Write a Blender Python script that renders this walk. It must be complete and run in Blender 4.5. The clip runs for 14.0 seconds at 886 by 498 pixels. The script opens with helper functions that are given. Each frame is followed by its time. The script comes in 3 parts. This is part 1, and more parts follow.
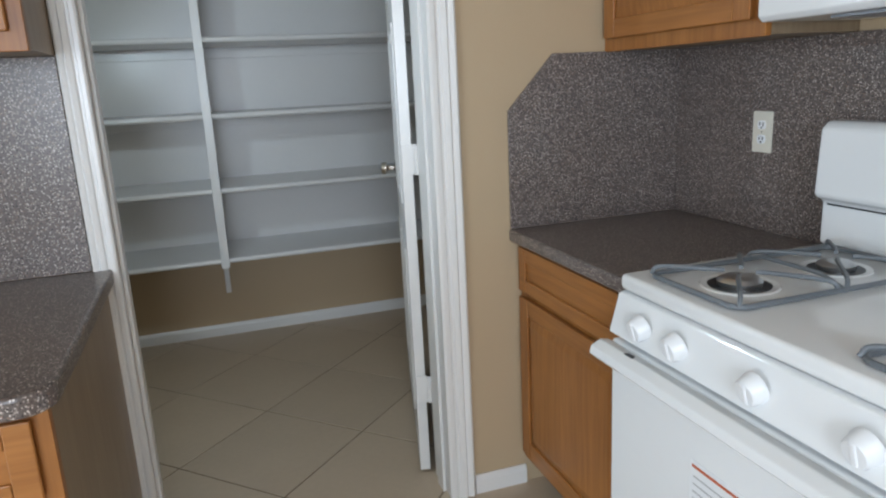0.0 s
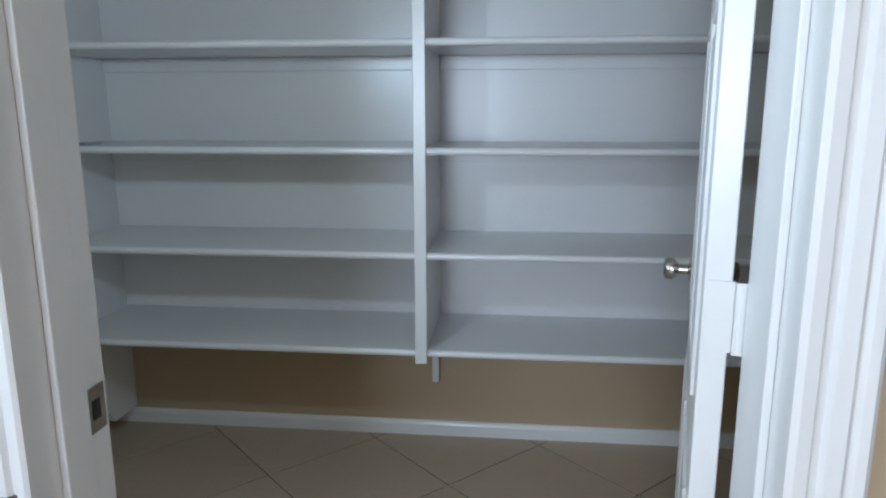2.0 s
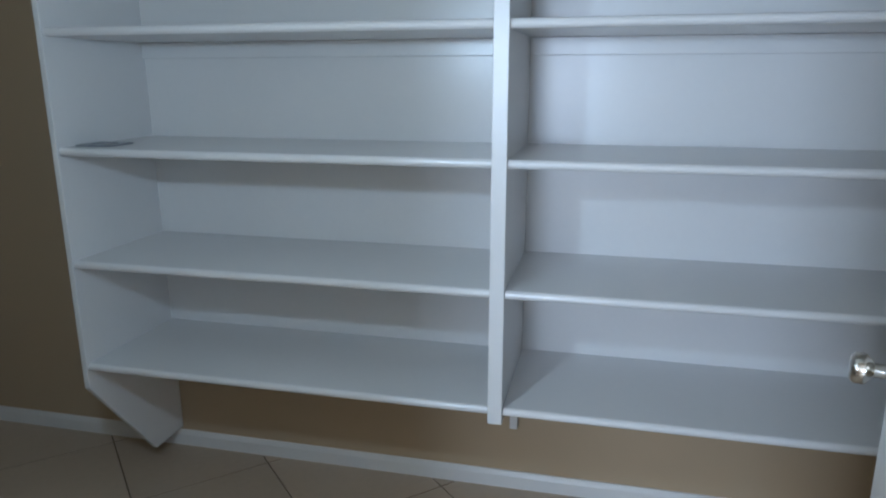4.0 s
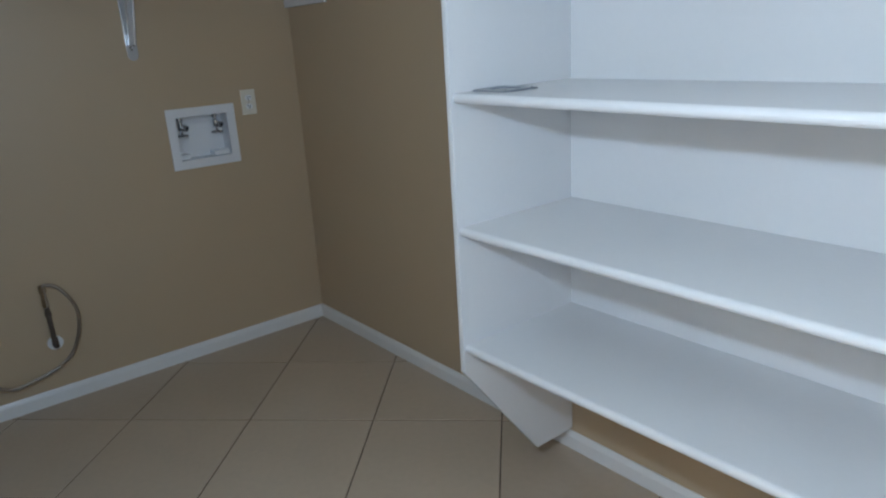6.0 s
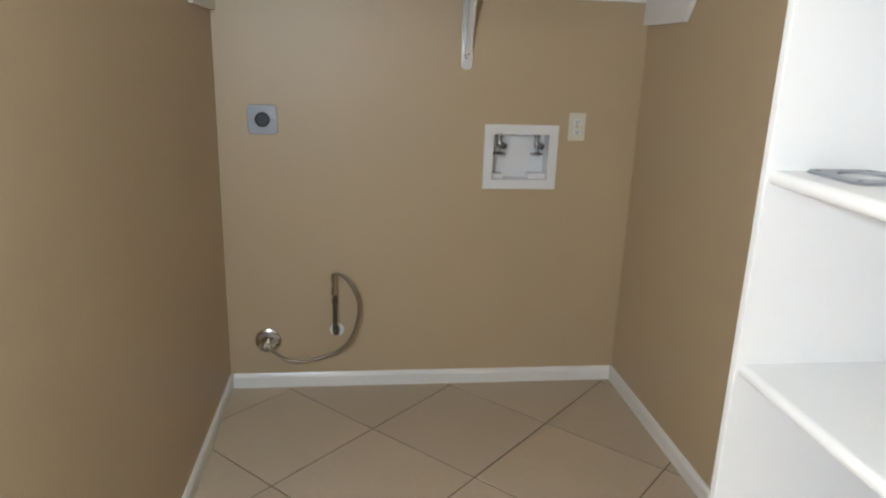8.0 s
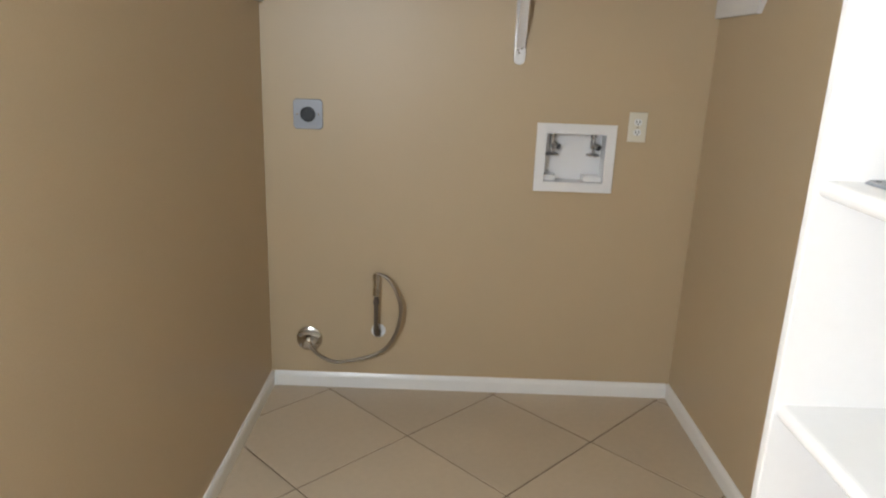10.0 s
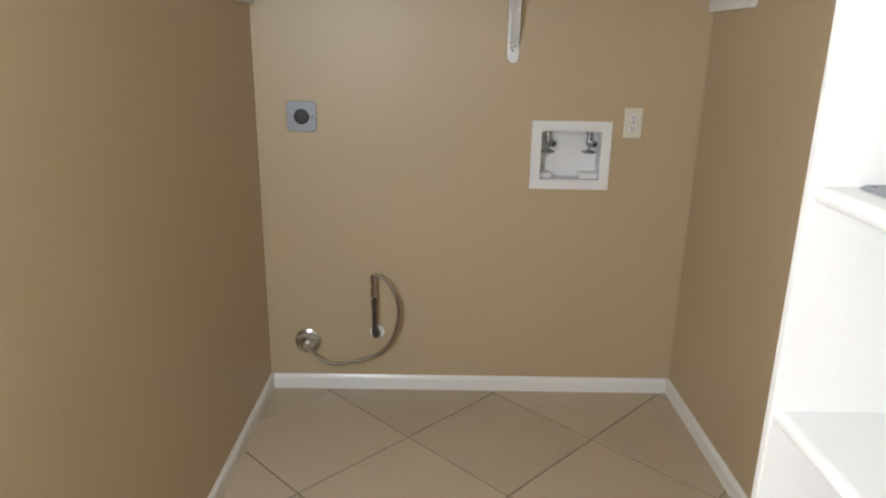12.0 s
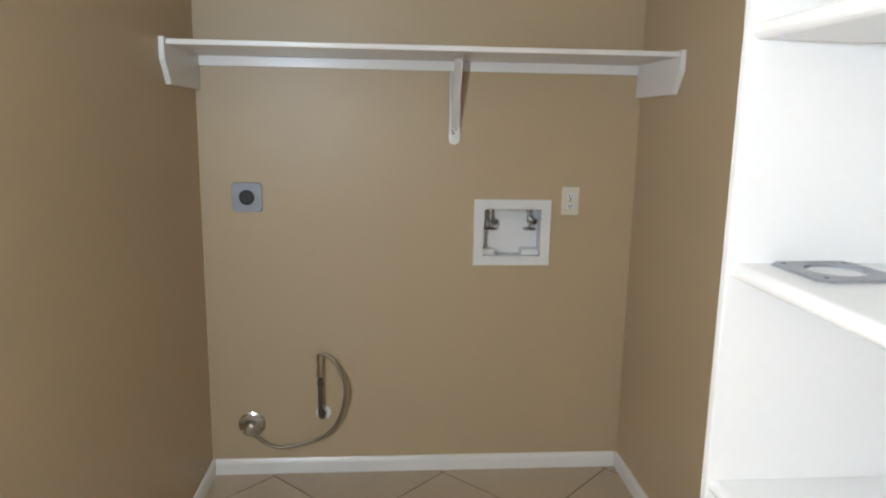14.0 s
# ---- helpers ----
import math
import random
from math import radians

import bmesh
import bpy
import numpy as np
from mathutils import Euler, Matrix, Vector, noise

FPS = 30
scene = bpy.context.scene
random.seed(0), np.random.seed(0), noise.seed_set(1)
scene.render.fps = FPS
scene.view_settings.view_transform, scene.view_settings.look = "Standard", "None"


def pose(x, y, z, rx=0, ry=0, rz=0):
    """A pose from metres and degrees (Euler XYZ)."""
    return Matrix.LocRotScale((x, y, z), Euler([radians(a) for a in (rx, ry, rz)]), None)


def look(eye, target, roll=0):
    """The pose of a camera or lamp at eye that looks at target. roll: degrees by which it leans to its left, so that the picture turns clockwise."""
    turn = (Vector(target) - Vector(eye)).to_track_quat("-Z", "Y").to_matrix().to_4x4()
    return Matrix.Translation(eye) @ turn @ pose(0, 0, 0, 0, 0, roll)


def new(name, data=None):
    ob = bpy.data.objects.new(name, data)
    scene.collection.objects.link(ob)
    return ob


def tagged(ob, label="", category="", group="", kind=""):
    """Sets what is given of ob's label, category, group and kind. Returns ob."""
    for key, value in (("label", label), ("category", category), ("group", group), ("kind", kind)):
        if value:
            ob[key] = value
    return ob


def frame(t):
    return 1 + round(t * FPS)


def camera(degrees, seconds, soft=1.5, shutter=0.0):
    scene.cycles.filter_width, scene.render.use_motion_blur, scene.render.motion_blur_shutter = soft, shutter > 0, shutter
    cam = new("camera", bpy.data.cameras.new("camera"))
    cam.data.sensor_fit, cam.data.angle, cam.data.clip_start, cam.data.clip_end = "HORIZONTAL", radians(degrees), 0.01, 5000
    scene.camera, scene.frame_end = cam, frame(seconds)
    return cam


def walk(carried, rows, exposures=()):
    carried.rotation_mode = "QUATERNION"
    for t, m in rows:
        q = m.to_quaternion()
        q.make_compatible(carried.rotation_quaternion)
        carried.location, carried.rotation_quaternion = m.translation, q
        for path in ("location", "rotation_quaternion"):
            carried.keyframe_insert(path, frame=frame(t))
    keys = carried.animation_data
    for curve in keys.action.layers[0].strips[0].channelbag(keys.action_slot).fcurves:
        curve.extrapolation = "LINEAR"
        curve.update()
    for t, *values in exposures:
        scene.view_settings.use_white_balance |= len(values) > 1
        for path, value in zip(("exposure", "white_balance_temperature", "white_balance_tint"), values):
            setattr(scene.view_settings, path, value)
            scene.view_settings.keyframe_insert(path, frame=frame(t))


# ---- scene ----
cam = camera(65.3, 14.0, soft=2.2)
PATH = [
    (0, (0.092, 0.074, 1.384), (0.697, 1.921, 0.914), -2.9),
    (0.5, (0.203, 0.409, 1.381), (0.608, 2.304, 0.885), -2.0),
    (1, (0.339, 0.699, 1.409), (0.366, 2.639, 0.926), -1.8),
    (1.5, (0.395, 1.024, 1.416), (0.253, 2.968, 0.965), -1.1),
    (2, (0.423, 1.324, 1.42), (0.222, 3.272, 1.019), -0.1),
    (2.5, (0.504, 1.66, 1.578), (0.058, 3.575, 1.216), 0.1),
    (2.7, (0.501, 1.727, 1.628), (0.073, 3.665, 1.377), 0.7),
    (4.8, (0.333, 2.015, 1.419), (-0.209, 3.814, 0.735), -1.1),
    (5, (0.353, 2.131, 1.412), (-0.442, 3.832, 0.724), -3.6),
    (5.5, (0.288, 2.303, 1.435), (-0.957, 3.736, 0.803), -4.6),
    (6, (0.129, 2.487, 1.442), (-1.365, 3.673, 0.843), -3.4),
    (6.5, (0.041, 2.641, 1.451), (-1.632, 3.575, 0.877), -3.1),
    (7, (0.035, 2.829, 1.466), (-1.814, 3.351, 0.909), -2.1),
    (7.5, (-0.055, 2.923, 1.459), (-1.953, 3.224, 0.905), -0.3),
    (8, (-0.176, 2.967, 1.465), (-2.084, 3.208, 0.916), 1.9),
    (8.5, (-0.248, 3.023, 1.474), (-2.167, 3.127, 0.921), 1.9),
    (9, (-0.277, 3.107, 1.457), (-2.201, 3.125, 0.911), 2.9),
    (11.5, (-0.294, 3.125, 1.451), (-2.205, 3.131, 0.862), 1.0),
    (12, (-0.303, 3.129, 1.481), (-2.216, 3.141, 0.899), 1.0),
    (12.5, (-0.305, 3.137, 1.498), (-2.25, 3.176, 1.031), 1.2),
    (13, (-0.293, 3.142, 1.497), (-2.251, 3.22, 1.098), 1.0),
    (13.5, (-0.278, 3.139, 1.499), (-2.242, 3.262, 1.14), 1.2),
    (14, (-0.273, 3.142, 1.498), (-2.233, 3.299, 1.128), 1.0),
]
walk(cam, [(t, look(eye, target, roll)) for t, eye, target, roll in PATH],
     [(0, 0.15, 6100, 10), (0.5, 0.38, 6100, 11), (1.5, 0.5, 5500, 9), (2.5, 0.5, 5700, 10), (2.7, 0.5, 5700, 10), (5.0, 1.2, 5100, 10), (5.5, 1.52, 5200, 11),
      (6.5, 2.1, 5600, 14), (7.5, 2.5, 6200, 16), (8.0, 2.75, 6500, 17), (9.0, 3.0, 6700, 18), (11.5, 3.0, 6700, 18), (14.0, 2.85, 6500, 17)])

# ---- light ----
world = bpy.data.worlds.new("sky")
scene.world = world
world.use_nodes = True
wn = world.node_tree.nodes
sky = wn.new("ShaderNodeTexSky")
sky.sky_type, sky.sun_disc = "NISHITA", False
sky.sun_elevation, sky.sun_rotation = radians(48), radians(200)
wn["Background"].inputs["Strength"].default_value = 0.12
world.node_tree.links.new(sky.outputs[0], wn["Background"].inputs[0])

KITCHEN = pose(-0.211, 2.072, 0)   # kitchen axes: x along the pantry wall, y into the pantry


def daylight(name, m, sx, sz, watts, colour):
    data = bpy.data.lights.new(name, "AREA")
    data.shape, data.size, data.size_y, data.energy, data.color = "RECTANGLE", sx, sz, watts, colour
    ob = new(name, data)
    ob.matrix_world = m
    return ob


# sky light standing in the kitchen's two unseen openings; the side one added to brighten the range
daylight("window_light", KITCHEN @ pose(-0.35, -4.58, 1.5, 90, 0, 0), 1.35, 1.05, 70, (0.80, 0.90, 1.0))
daylight("added_side_light", KITCHEN @ pose(-2.88, -2.6, 1.15, 90, 0, -90), 1.6, 1.9, 68, (0.80, 0.91, 1.0))
# added fixed lamp just inside the door, standing in for a light carried with the camera
stand_in_lamp = bpy.data.lights.new("carried_light_stand_in", "POINT")
stand_in_lamp.energy, stand_in_lamp.shadow_soft_size, stand_in_lamp.color = 11, 0.03, (0.73, 0.90, 1.0)
new("carried_light_stand_in", stand_in_lamp).location = (-0.34, 2.46, 1.66)


# ---- materials ----
def material(name, colour, rough=0.5, metal=0.0, grain=0.06, scale=8.0, fine=120.0, bump=0.05, spec=0.5, coat=0.0):
    """A surface with stains at one scale and grain and relief at another."""
    m = bpy.data.materials.new(name)
    m.use_nodes = True
    n, l = m.node_tree.nodes, m.node_tree.links
    b = n["Principled BSDF"]
    b.inputs["Roughness"].default_value, b.inputs["Metallic"].default_value = rough, metal
    b.inputs["Specular IOR Level"].default_value, b.inputs["Coat Weight"].default_value = spec, coat
    co = n.new("ShaderNodeTexCoord")
    big, small = n.new("ShaderNodeTexNoise"), n.new("ShaderNodeTexNoise")
    big.inputs["Scale"].default_value, small.inputs["Scale"].default_value = scale, fine
    big.inputs["Detail"].default_value, small.inputs["Detail"].default_value = 4, 3
    for x in (big, small):
        l.new(co.outputs["Object"], x.inputs["Vector"])
    mix = n.new("ShaderNodeMix")
    mix.data_type = "RGBA"
    mix.inputs[6].default_value = (*[c * (1 - grain) for c in colour], 1)
    mix.inputs[7].default_value = (*[min(1, c * (1 + grain)) for c in colour], 1)
    half = n.new("ShaderNodeMath")
    half.operation = "ADD"
    l.new(big.outputs[0], half.inputs[0]), l.new(small.outputs[0], half.inputs[1])
    less = n.new("ShaderNodeMath")
    less.operation = "MULTIPLY"
    less.inputs[1].default_value = 0.5
    l.new(half.outputs[0], less.inputs[0])
    l.new(less.outputs[0], mix.inputs[0])
    l.new(mix.outputs[2], b.inputs["Base Color"])
    if bump:
        bu = n.new("ShaderNodeBump")
        bu.inputs["Strength"].default_value, bu.inputs["Distance"].default_value = bump, 0.004
        l.new(small.outputs[0], bu.inputs["Height"])
        l.new(bu.outputs[0], b.inputs["Normal"])
    return m


def granite_material(name):
    m = material(name, (0.125, 0.100, 0.090), 0.30, grain=0.25, scale=5, fine=60, bump=0.02)
    n, l = m.node_tree.nodes, m.node_tree.links
    b = n["Principled BSDF"]
    base = b.inputs["Base Color"].links[0].from_socket
    co = n["Texture Coordinate"]
    for scale, cut, colour in ((150, 0.30, (0.34, 0.29, 0.26)), (170, 0.27, (0.015, 0.012, 0.012)), (95, 0.22, (0.20, 0.14, 0.11)), (140, 0.22, (0.62, 0.55, 0.50))):
        v = n.new("ShaderNodeTexVoronoi")
        v.inputs["Scale"].default_value = scale
        l.new(co.outputs["Object"], v.inputs["Vector"])
        r = n.new("ShaderNodeMath")
        r.operation = "LESS_THAN"
        r.inputs[1].default_value = cut
        l.new(v.outputs["Distance"], r.inputs[0])
        mix = n.new("ShaderNodeMix")
        mix.data_type = "RGBA"
        mix.inputs[7].default_value = (*colour, 1)
        l.new(r.outputs[0], mix.inputs[0])
        l.new(base, mix.inputs[6])
        base = mix.outputs[2]
    l.new(base, b.inputs["Base Color"])
    return m


def wood_material(name, dark, light, axis="Z"):
    """Oak with its grain along one axis."""
    m = material(name, light, 0.38, grain=0.1, bump=0.04)
    n, l = m.node_tree.nodes, m.node_tree.links
    b = n["Principled BSDF"]
    co = n["Texture Coordinate"]
    mp = n.new("ShaderNodeMapping")
    mp.inputs["Scale"].default_value = (60, 60, 3) if axis == "Z" else ((3, 60, 60) if axis == "X" else (60, 3, 60))
    l.new(co.outputs["Object"], mp.inputs["Vector"])
    g = n.new("ShaderNodeTexNoise")
    g.inputs["Scale"].default_value, g.inputs["Detail"].default_value, g.inputs["Distortion"].default_value = 1.0, 6, 0.6
    l.new(mp.outputs[0], g.inputs["Vector"])
    big = n.new("ShaderNodeTexNoise")
    big.inputs["Scale"].default_value = 3.5
    l.new(co.outputs["Object"], big.inputs["Vector"])
    add = n.new("ShaderNodeMath")
    add.operation = "MULTIPLY_ADD"
    add.inputs[1].default_value, add.inputs[2].default_value = 0.5, -0.1
    l.new(big.outputs[0], add.inputs[0])
    sm = n.new("ShaderNodeMath")
    sm.operation = "ADD"
    l.new(g.outputs[0], sm.inputs[0]), l.new(add.outputs[0], sm.inputs[1])
    ramp = n.new("ShaderNodeValToRGB")
    ramp.color_ramp.elements[0].position, ramp.color_ramp.elements[0].color = 0.38, (*dark, 1)
    ramp.color_ramp.elements[1].position, ramp.color_ramp.elements[1].color = 0.85, (*light, 1)
    l.new(sm.outputs[0], ramp.inputs[0])
    l.new(ramp.outputs[0], b.inputs["Base Color"])
    return m


def tile_material(name, colour):
    m = material(name, colour, 0.36, grain=0.12, scale=4, fine=40, bump=0.03)
    n, l = m.node_tree.nodes, m.node_tree.links
    b = n["Principled BSDF"]
    base = b.inputs["Base Color"].links[0].from_socket
    info = n.new("ShaderNodeObjectInfo")
    mul = n.new("ShaderNodeMapRange")
    mul.inputs[3].default_value, mul.inputs[4].default_value = 0.92, 1.06
    l.new(info.outputs["Random"], mul.inputs[0])
    hsv = n.new("ShaderNodeHueSaturation")
    l.new(mul.outputs[0], hsv.inputs["Value"])
    l.new(base, hsv.inputs["Color"])
    l.new(hsv.outputs[0], b.inputs["Base Color"])
    return m


BEIGE = material("beige_wall_paint", (0.50, 0.385, 0.250), 0.42, grain=0.04, scale=2.5, fine=160, bump=0.12)
CEIL = material("ceiling_paint", (0.72, 0.68, 0.60), 0.8, grain=0.05, scale=4, fine=90, bump=0.25)
WHITE = material("white_gloss_paint", (0.80, 0.79, 0.77), 0.28, grain=0.03, scale=5, fine=70, bump=0.05)
SHELF = material("white_shelf_paint", (0.78, 0.77, 0.76), 0.27, grain=0.03, scale=4, fine=60, bump=0.06)
GRANITE = granite_material("speckled_laminate")
OAK = wood_material("honey_oak", (0.23, 0.085, 0.018), (0.37, 0.150, 0.036))
OAK_H = wood_material("honey_oak_across", (0.23, 0.085, 0.018), (0.37, 0.150, 0.036), "Y")
OAK_X = wood_material("honey_oak_along", (0.23, 0.085, 0.018), (0.37, 0.150, 0.036), "X")
VENEER = wood_material("cabinet_side_veneer", (0.20, 0.14, 0.085), (0.27, 0.20, 0.125))
TILE = tile_material("beige_floor_tile", (0.53, 0.425, 0.31))
GROUT = material("brown_grout", (0.13, 0.09, 0.06), 0.9, grain=0.3, scale=3, fine=100)
ENAMEL = material("white_enamel", (0.82, 0.83, 0.83), 0.14, grain=0.015, scale=3, fine=30, bump=0.0, coat=0.3)
KNOBW = material("white_plastic", (0.80, 0.81, 0.82), 0.3, grain=0.02, bump=0)
PLASTIC = material("ivory_plastic", (0.72, 0.68, 0.58), 0.35, grain=0.02, bump=0)
BOXW = material("box_white_plastic", (0.78, 0.78, 0.79), 0.33, grain=0.02, bump=0)
IRON = material("grey_grate_enamel", (0.15, 0.165, 0.18), 0.35, grain=0.15, fine=60)
BLACK = material("black_plastic", (0.012, 0.012, 0.013), 0.4, grain=0.2, bump=0)
ALU = material("burner_aluminium", (0.62, 0.62, 0.62), 0.35, 1.0, grain=0.1)
CHROME = material("satin_nickel", (0.62, 0.59, 0.54), 0.2, 1.0, grain=0.05, bump=0)
STEEL = material("braided_steel", (0.36, 0.32, 0.27), 0.35, 1.0, grain=0.3, fine=500, bump=0.3)
ZINC = material("bright_zinc_plate", (0.80, 0.81, 0.83), 0.22, 0.55, grain=0.04, bump=0)
VALVE = material("valve_chrome", (0.42, 0.42, 0.43), 0.22, 0.9, grain=0.1, bump=0)
PIPE = material("black_iron_pipe", (0.13, 0.11, 0.095), 0.4, 0.7, grain=0.3, fine=90)
GREYP = material("grey_steel_plate", (0.27, 0.28, 0.30), 0.4, 0.35, grain=0.05, bump=0)
ORANGE = material("orange_print", (0.50, 0.10, 0.03), 0.5, bump=0)
PAPER = material("label_print", (0.42, 0.42, 0.42), 0.6, bump=0)
DARK = material("dark_recess", (0.05, 0.045, 0.04), 0.8, bump=0)
glass = bpy.data.materials.new("window_glass")
glass.use_nodes = True
g_ = glass.node_tree.nodes["Principled BSDF"]
g_.inputs["Transmission Weight"].default_value, g_.inputs["Roughness"].default_value = 1.0, 0.0


# ---- mesh helpers ----
def part(name, bm, mat, parent=None, label="", smooth=False):
    me = bpy.data.meshes.new(name)
    bmesh.ops.recalc_face_normals(bm, faces=bm.faces[:])
    bm.to_mesh(me)
    bm.free()
    me.materials.append(mat)
    if smooth:
        for p in me.polygons:
            p.use_smooth = True
        me.set_sharp_from_angle(angle=radians(40))
    ob = new(name, me)
    ob.parent = parent
    if label:
        ob["label"] = label
    return ob


def thing(name, label, category, m=Matrix(), group="", kind=""):
    ob = new(name)
    ob.empty_display_size = 0.05
    ob.matrix_world = m
    return tagged(ob, label, category, group, kind)


def add_box(bm, x0, x1, y0, y1, z0, z1, bevel=0.0, seg=2):
    vs = [bm.verts.new((x, y, z)) for x in (x0, x1) for y in (y0, y1) for z in (z0, z1)]
    fs = [bm.faces.new([vs[i] for i in q]) for q in ((0, 1, 3, 2), (4, 6, 7, 5), (0, 4, 5, 1), (2, 3, 7, 6), (0, 2, 6, 4), (1, 5, 7, 3))]
    if bevel:
        es = list({e for f in fs for e in f.edges})
        bmesh.ops.bevel(bm, geom=es, offset=bevel, segments=seg, affect="EDGES", profile=0.5)
    return bm


def box(*a, **k):
    return add_box(bmesh.new(), *a, **k)


def prism(points, axis, a, b, bevel=0.0, seg=2, bm=None):
    """An outline in the two axes left over, drawn out along axis from a to b."""
    bm = bm or bmesh.new()
    at = {"x": lambda p, d: (d, p[0], p[1]), "y": lambda p, d: (p[0], d, p[1]), "z": lambda p, d: (p[0], p[1], d)}[axis]
    lo, hi = [bm.verts.new(at(p, a)) for p in points], [bm.verts.new(at(p, b)) for p in points]
    n = len(points)
    fs = [bm.faces.new(lo), bm.faces.new(hi)]
    fs += [bm.faces.new((lo[i], lo[(i + 1) % n], hi[(i + 1) % n], hi[i])) for i in range(n)]
    bmesh.ops.recalc_face_normals(bm, faces=fs)
    if bevel:
        bmesh.ops.bevel(bm, geom=list({e for f in fs for e in f.edges}), offset=bevel, segments=seg, affect="EDGES", profile=0.5)
    return bm


def lathe(profile, m=Matrix(), n=24, bm=None):
    """A profile of (radius, height) turned round z, laid by m."""
    bm = bm or bmesh.new()
    rings = []
    for r, h in profile:
        rings.append([bm.verts.new(m @ Vector((r * math.cos(2 * math.pi * i / n), r * math.sin(2 * math.pi * i / n), h))) for i in range(n)])
    for a, b in zip(rings, rings[1:]):
        for i in range(n):
            bm.faces.new((a[i], a[(i + 1) % n], b[(i + 1) % n], b[i]))
    bm.faces.new(rings[0]), bm.faces.new(rings[-1])
    return bm


def smooth_path(pts, steps=8):
    """A Catmull-Rom line through the points."""
    p = [Vector(q) for q in pts]
    p = [p[0] * 2 - p[1]] + p + [p[-1] * 2 - p[-2]]
    out = []
    for i in range(1, len(p) - 2):
        for s in range(steps):
            t = s / steps
            a, b, c, d = p[i - 1:i + 3]
            out.append(0.5 * (2 * b + (c - a) * t + (2 * a - 5 * b + 4 * c - d) * t * t + (3 * b - a - 3 * c + d) * t ** 3))
    return out + [p[-2]]


def tube(pts, r, n=10, bm=None):
    bm = bm or bmesh.new()
    rings, up = [], Vector((0.3, 0.2, 0.93)).normalized()
    for i, p in enumerate(pts):
        p = Vector(p)
        d = (Vector(pts[min(i + 1, len(pts) - 1)]) - Vector(pts[max(i - 1, 0)])).normalized()
        side = d.cross(up)
        if side.length < 0.05:
            side = d.cross(Vector((1, 0, 0)))
        side.normalize()
        other = side.cross(d).normalized()
        rings.append([bm.verts.new(p + r * (math.cos(2 * math.pi * k / n) * side + math.sin(2 * math.pi * k / n) * other)) for k in range(n)])
    for a, b in zip(rings, rings[1:]):
        for k in range(n):
            bm.faces.new((a[k], a[(k + 1) % n], b[(k + 1) % n], b[k]))
    bm.faces.new(rings[0]), bm.faces.new(rings[-1])
    return bm


# ---- the plan ----
H = 2.44                    # ceiling
END_X = -3.050              # end wall of the laundry alcove
LEFT_Y = 2.404              # alcove's wall on the door side
BACK_Y = 4.150               # long wall behind the shelves
RIGHT_X = 1.55              # pantry's far wall
JOG_X = -0.85
DOOR_A, DOOR_B, DOOR_H, THICK = 0.030, 0.943, 2.04, 0.165   # doorway in kitchen axes
STOVE_X = 1.816             # kitchen wall behind the range
KW, KS = -2.9, -4.6         # kitchen's west and south walls


def structure(name, bm, mat, label, category="wall", m=Matrix()):
    ob = part(name, bm, mat)
    ob.matrix_world = m
    return tagged(ob, label, category, kind="structure")


RECESS = (3.522, 3.772, 0.941, 1.146)    # hole for the washer box
bm = bmesh.new()
add_box(bm, END_X - 0.1, END_X, LEFT_Y - 0.1, RECESS[0], -0.02, H)
add_box(bm, END_X - 0.1, END_X, RECESS[1], BACK_Y + 0.1, -0.02, H)
add_box(bm, END_X - 0.1, END_X, RECESS[0], RECESS[1], -0.02, RECESS[2])
add_box(bm, END_X - 0.1, END_X, RECESS[0], RECESS[1], RECESS[3], H)
structure("wall_alcove_end", bm, BEIGE, "beige painted drywall end wall of laundry alcove")
structure("wall_long", box(END_X, RIGHT_X + 0.1, BACK_Y, BACK_Y + 0.1, -0.02, H), BEIGE, "beige painted drywall wall behind the pantry shelves")
structure("wall_alcove_side", box(END_X, JOG_X, LEFT_Y - 0.1, LEFT_Y, -0.02, H), BEIGE, "beige painted drywall side wall of laundry alcove")
structure("wall_jog", box(JOG_X - 0.1, JOG_X, 2.237, LEFT_Y - 0.1, -0.02, H), BEIGE, "short beige drywall return beside the pantry door")
structure("wall_pantry_right", box(RIGHT_X, RIGHT_X + 0.1, 2.237, BACK_Y, -0.02, H), BEIGE, "beige painted drywall wall at pantry's far end")
bm = bmesh.new()
add_box(bm, KW - 0.1, DOOR_A - 0.02, 0, THICK, -0.02, H)
add_box(bm, DOOR_B + 0.02, STOVE_X + 0.1, 0, THICK, -0.02, H)
add_box(bm, DOOR_A - 0.02, DOOR_B + 0.02, 0, THICK, DOOR_H + 0.02, H)
structure("wall_door", bm, BEIGE, "beige painted kitchen wall with the pantry doorway", m=KITCHEN)
structure("wall_range", box(STOVE_X, STOVE_X + 0.1, KS - 0.1, 0, -0.02, H), BEIGE, "beige painted kitchen wall behind the range", m=KITCHEN)
WIN = (-1.05, 0.35, 0.95, 2.05)
bm = bmesh.new()
add_box(bm, KW - 0.1, WIN[0], KS - 0.1, KS, -0.02, H)
add_box(bm, WIN[1], STOVE_X, KS - 0.1, KS, -0.02, H)
add_box(bm, WIN[0], WIN[1], KS - 0.1, KS, -0.02, WIN[2])
add_box(bm, WIN[0], WIN[1], KS - 0.1, KS, WIN[3], H)
structure("wall_window", bm, BEIGE, "beige painted kitchen wall with a window", m=KITCHEN)
# unseen glazed opening, added as the source of the side light
PAT = (-3.45, -1.75, 0.05, 2.1)
bm = bmesh.new()
add_box(bm, KW - 0.1, KW, KS, PAT[0], -0.02, H)
add_box(bm, KW - 0.1, KW, PAT[1], 0, -0.02, H)
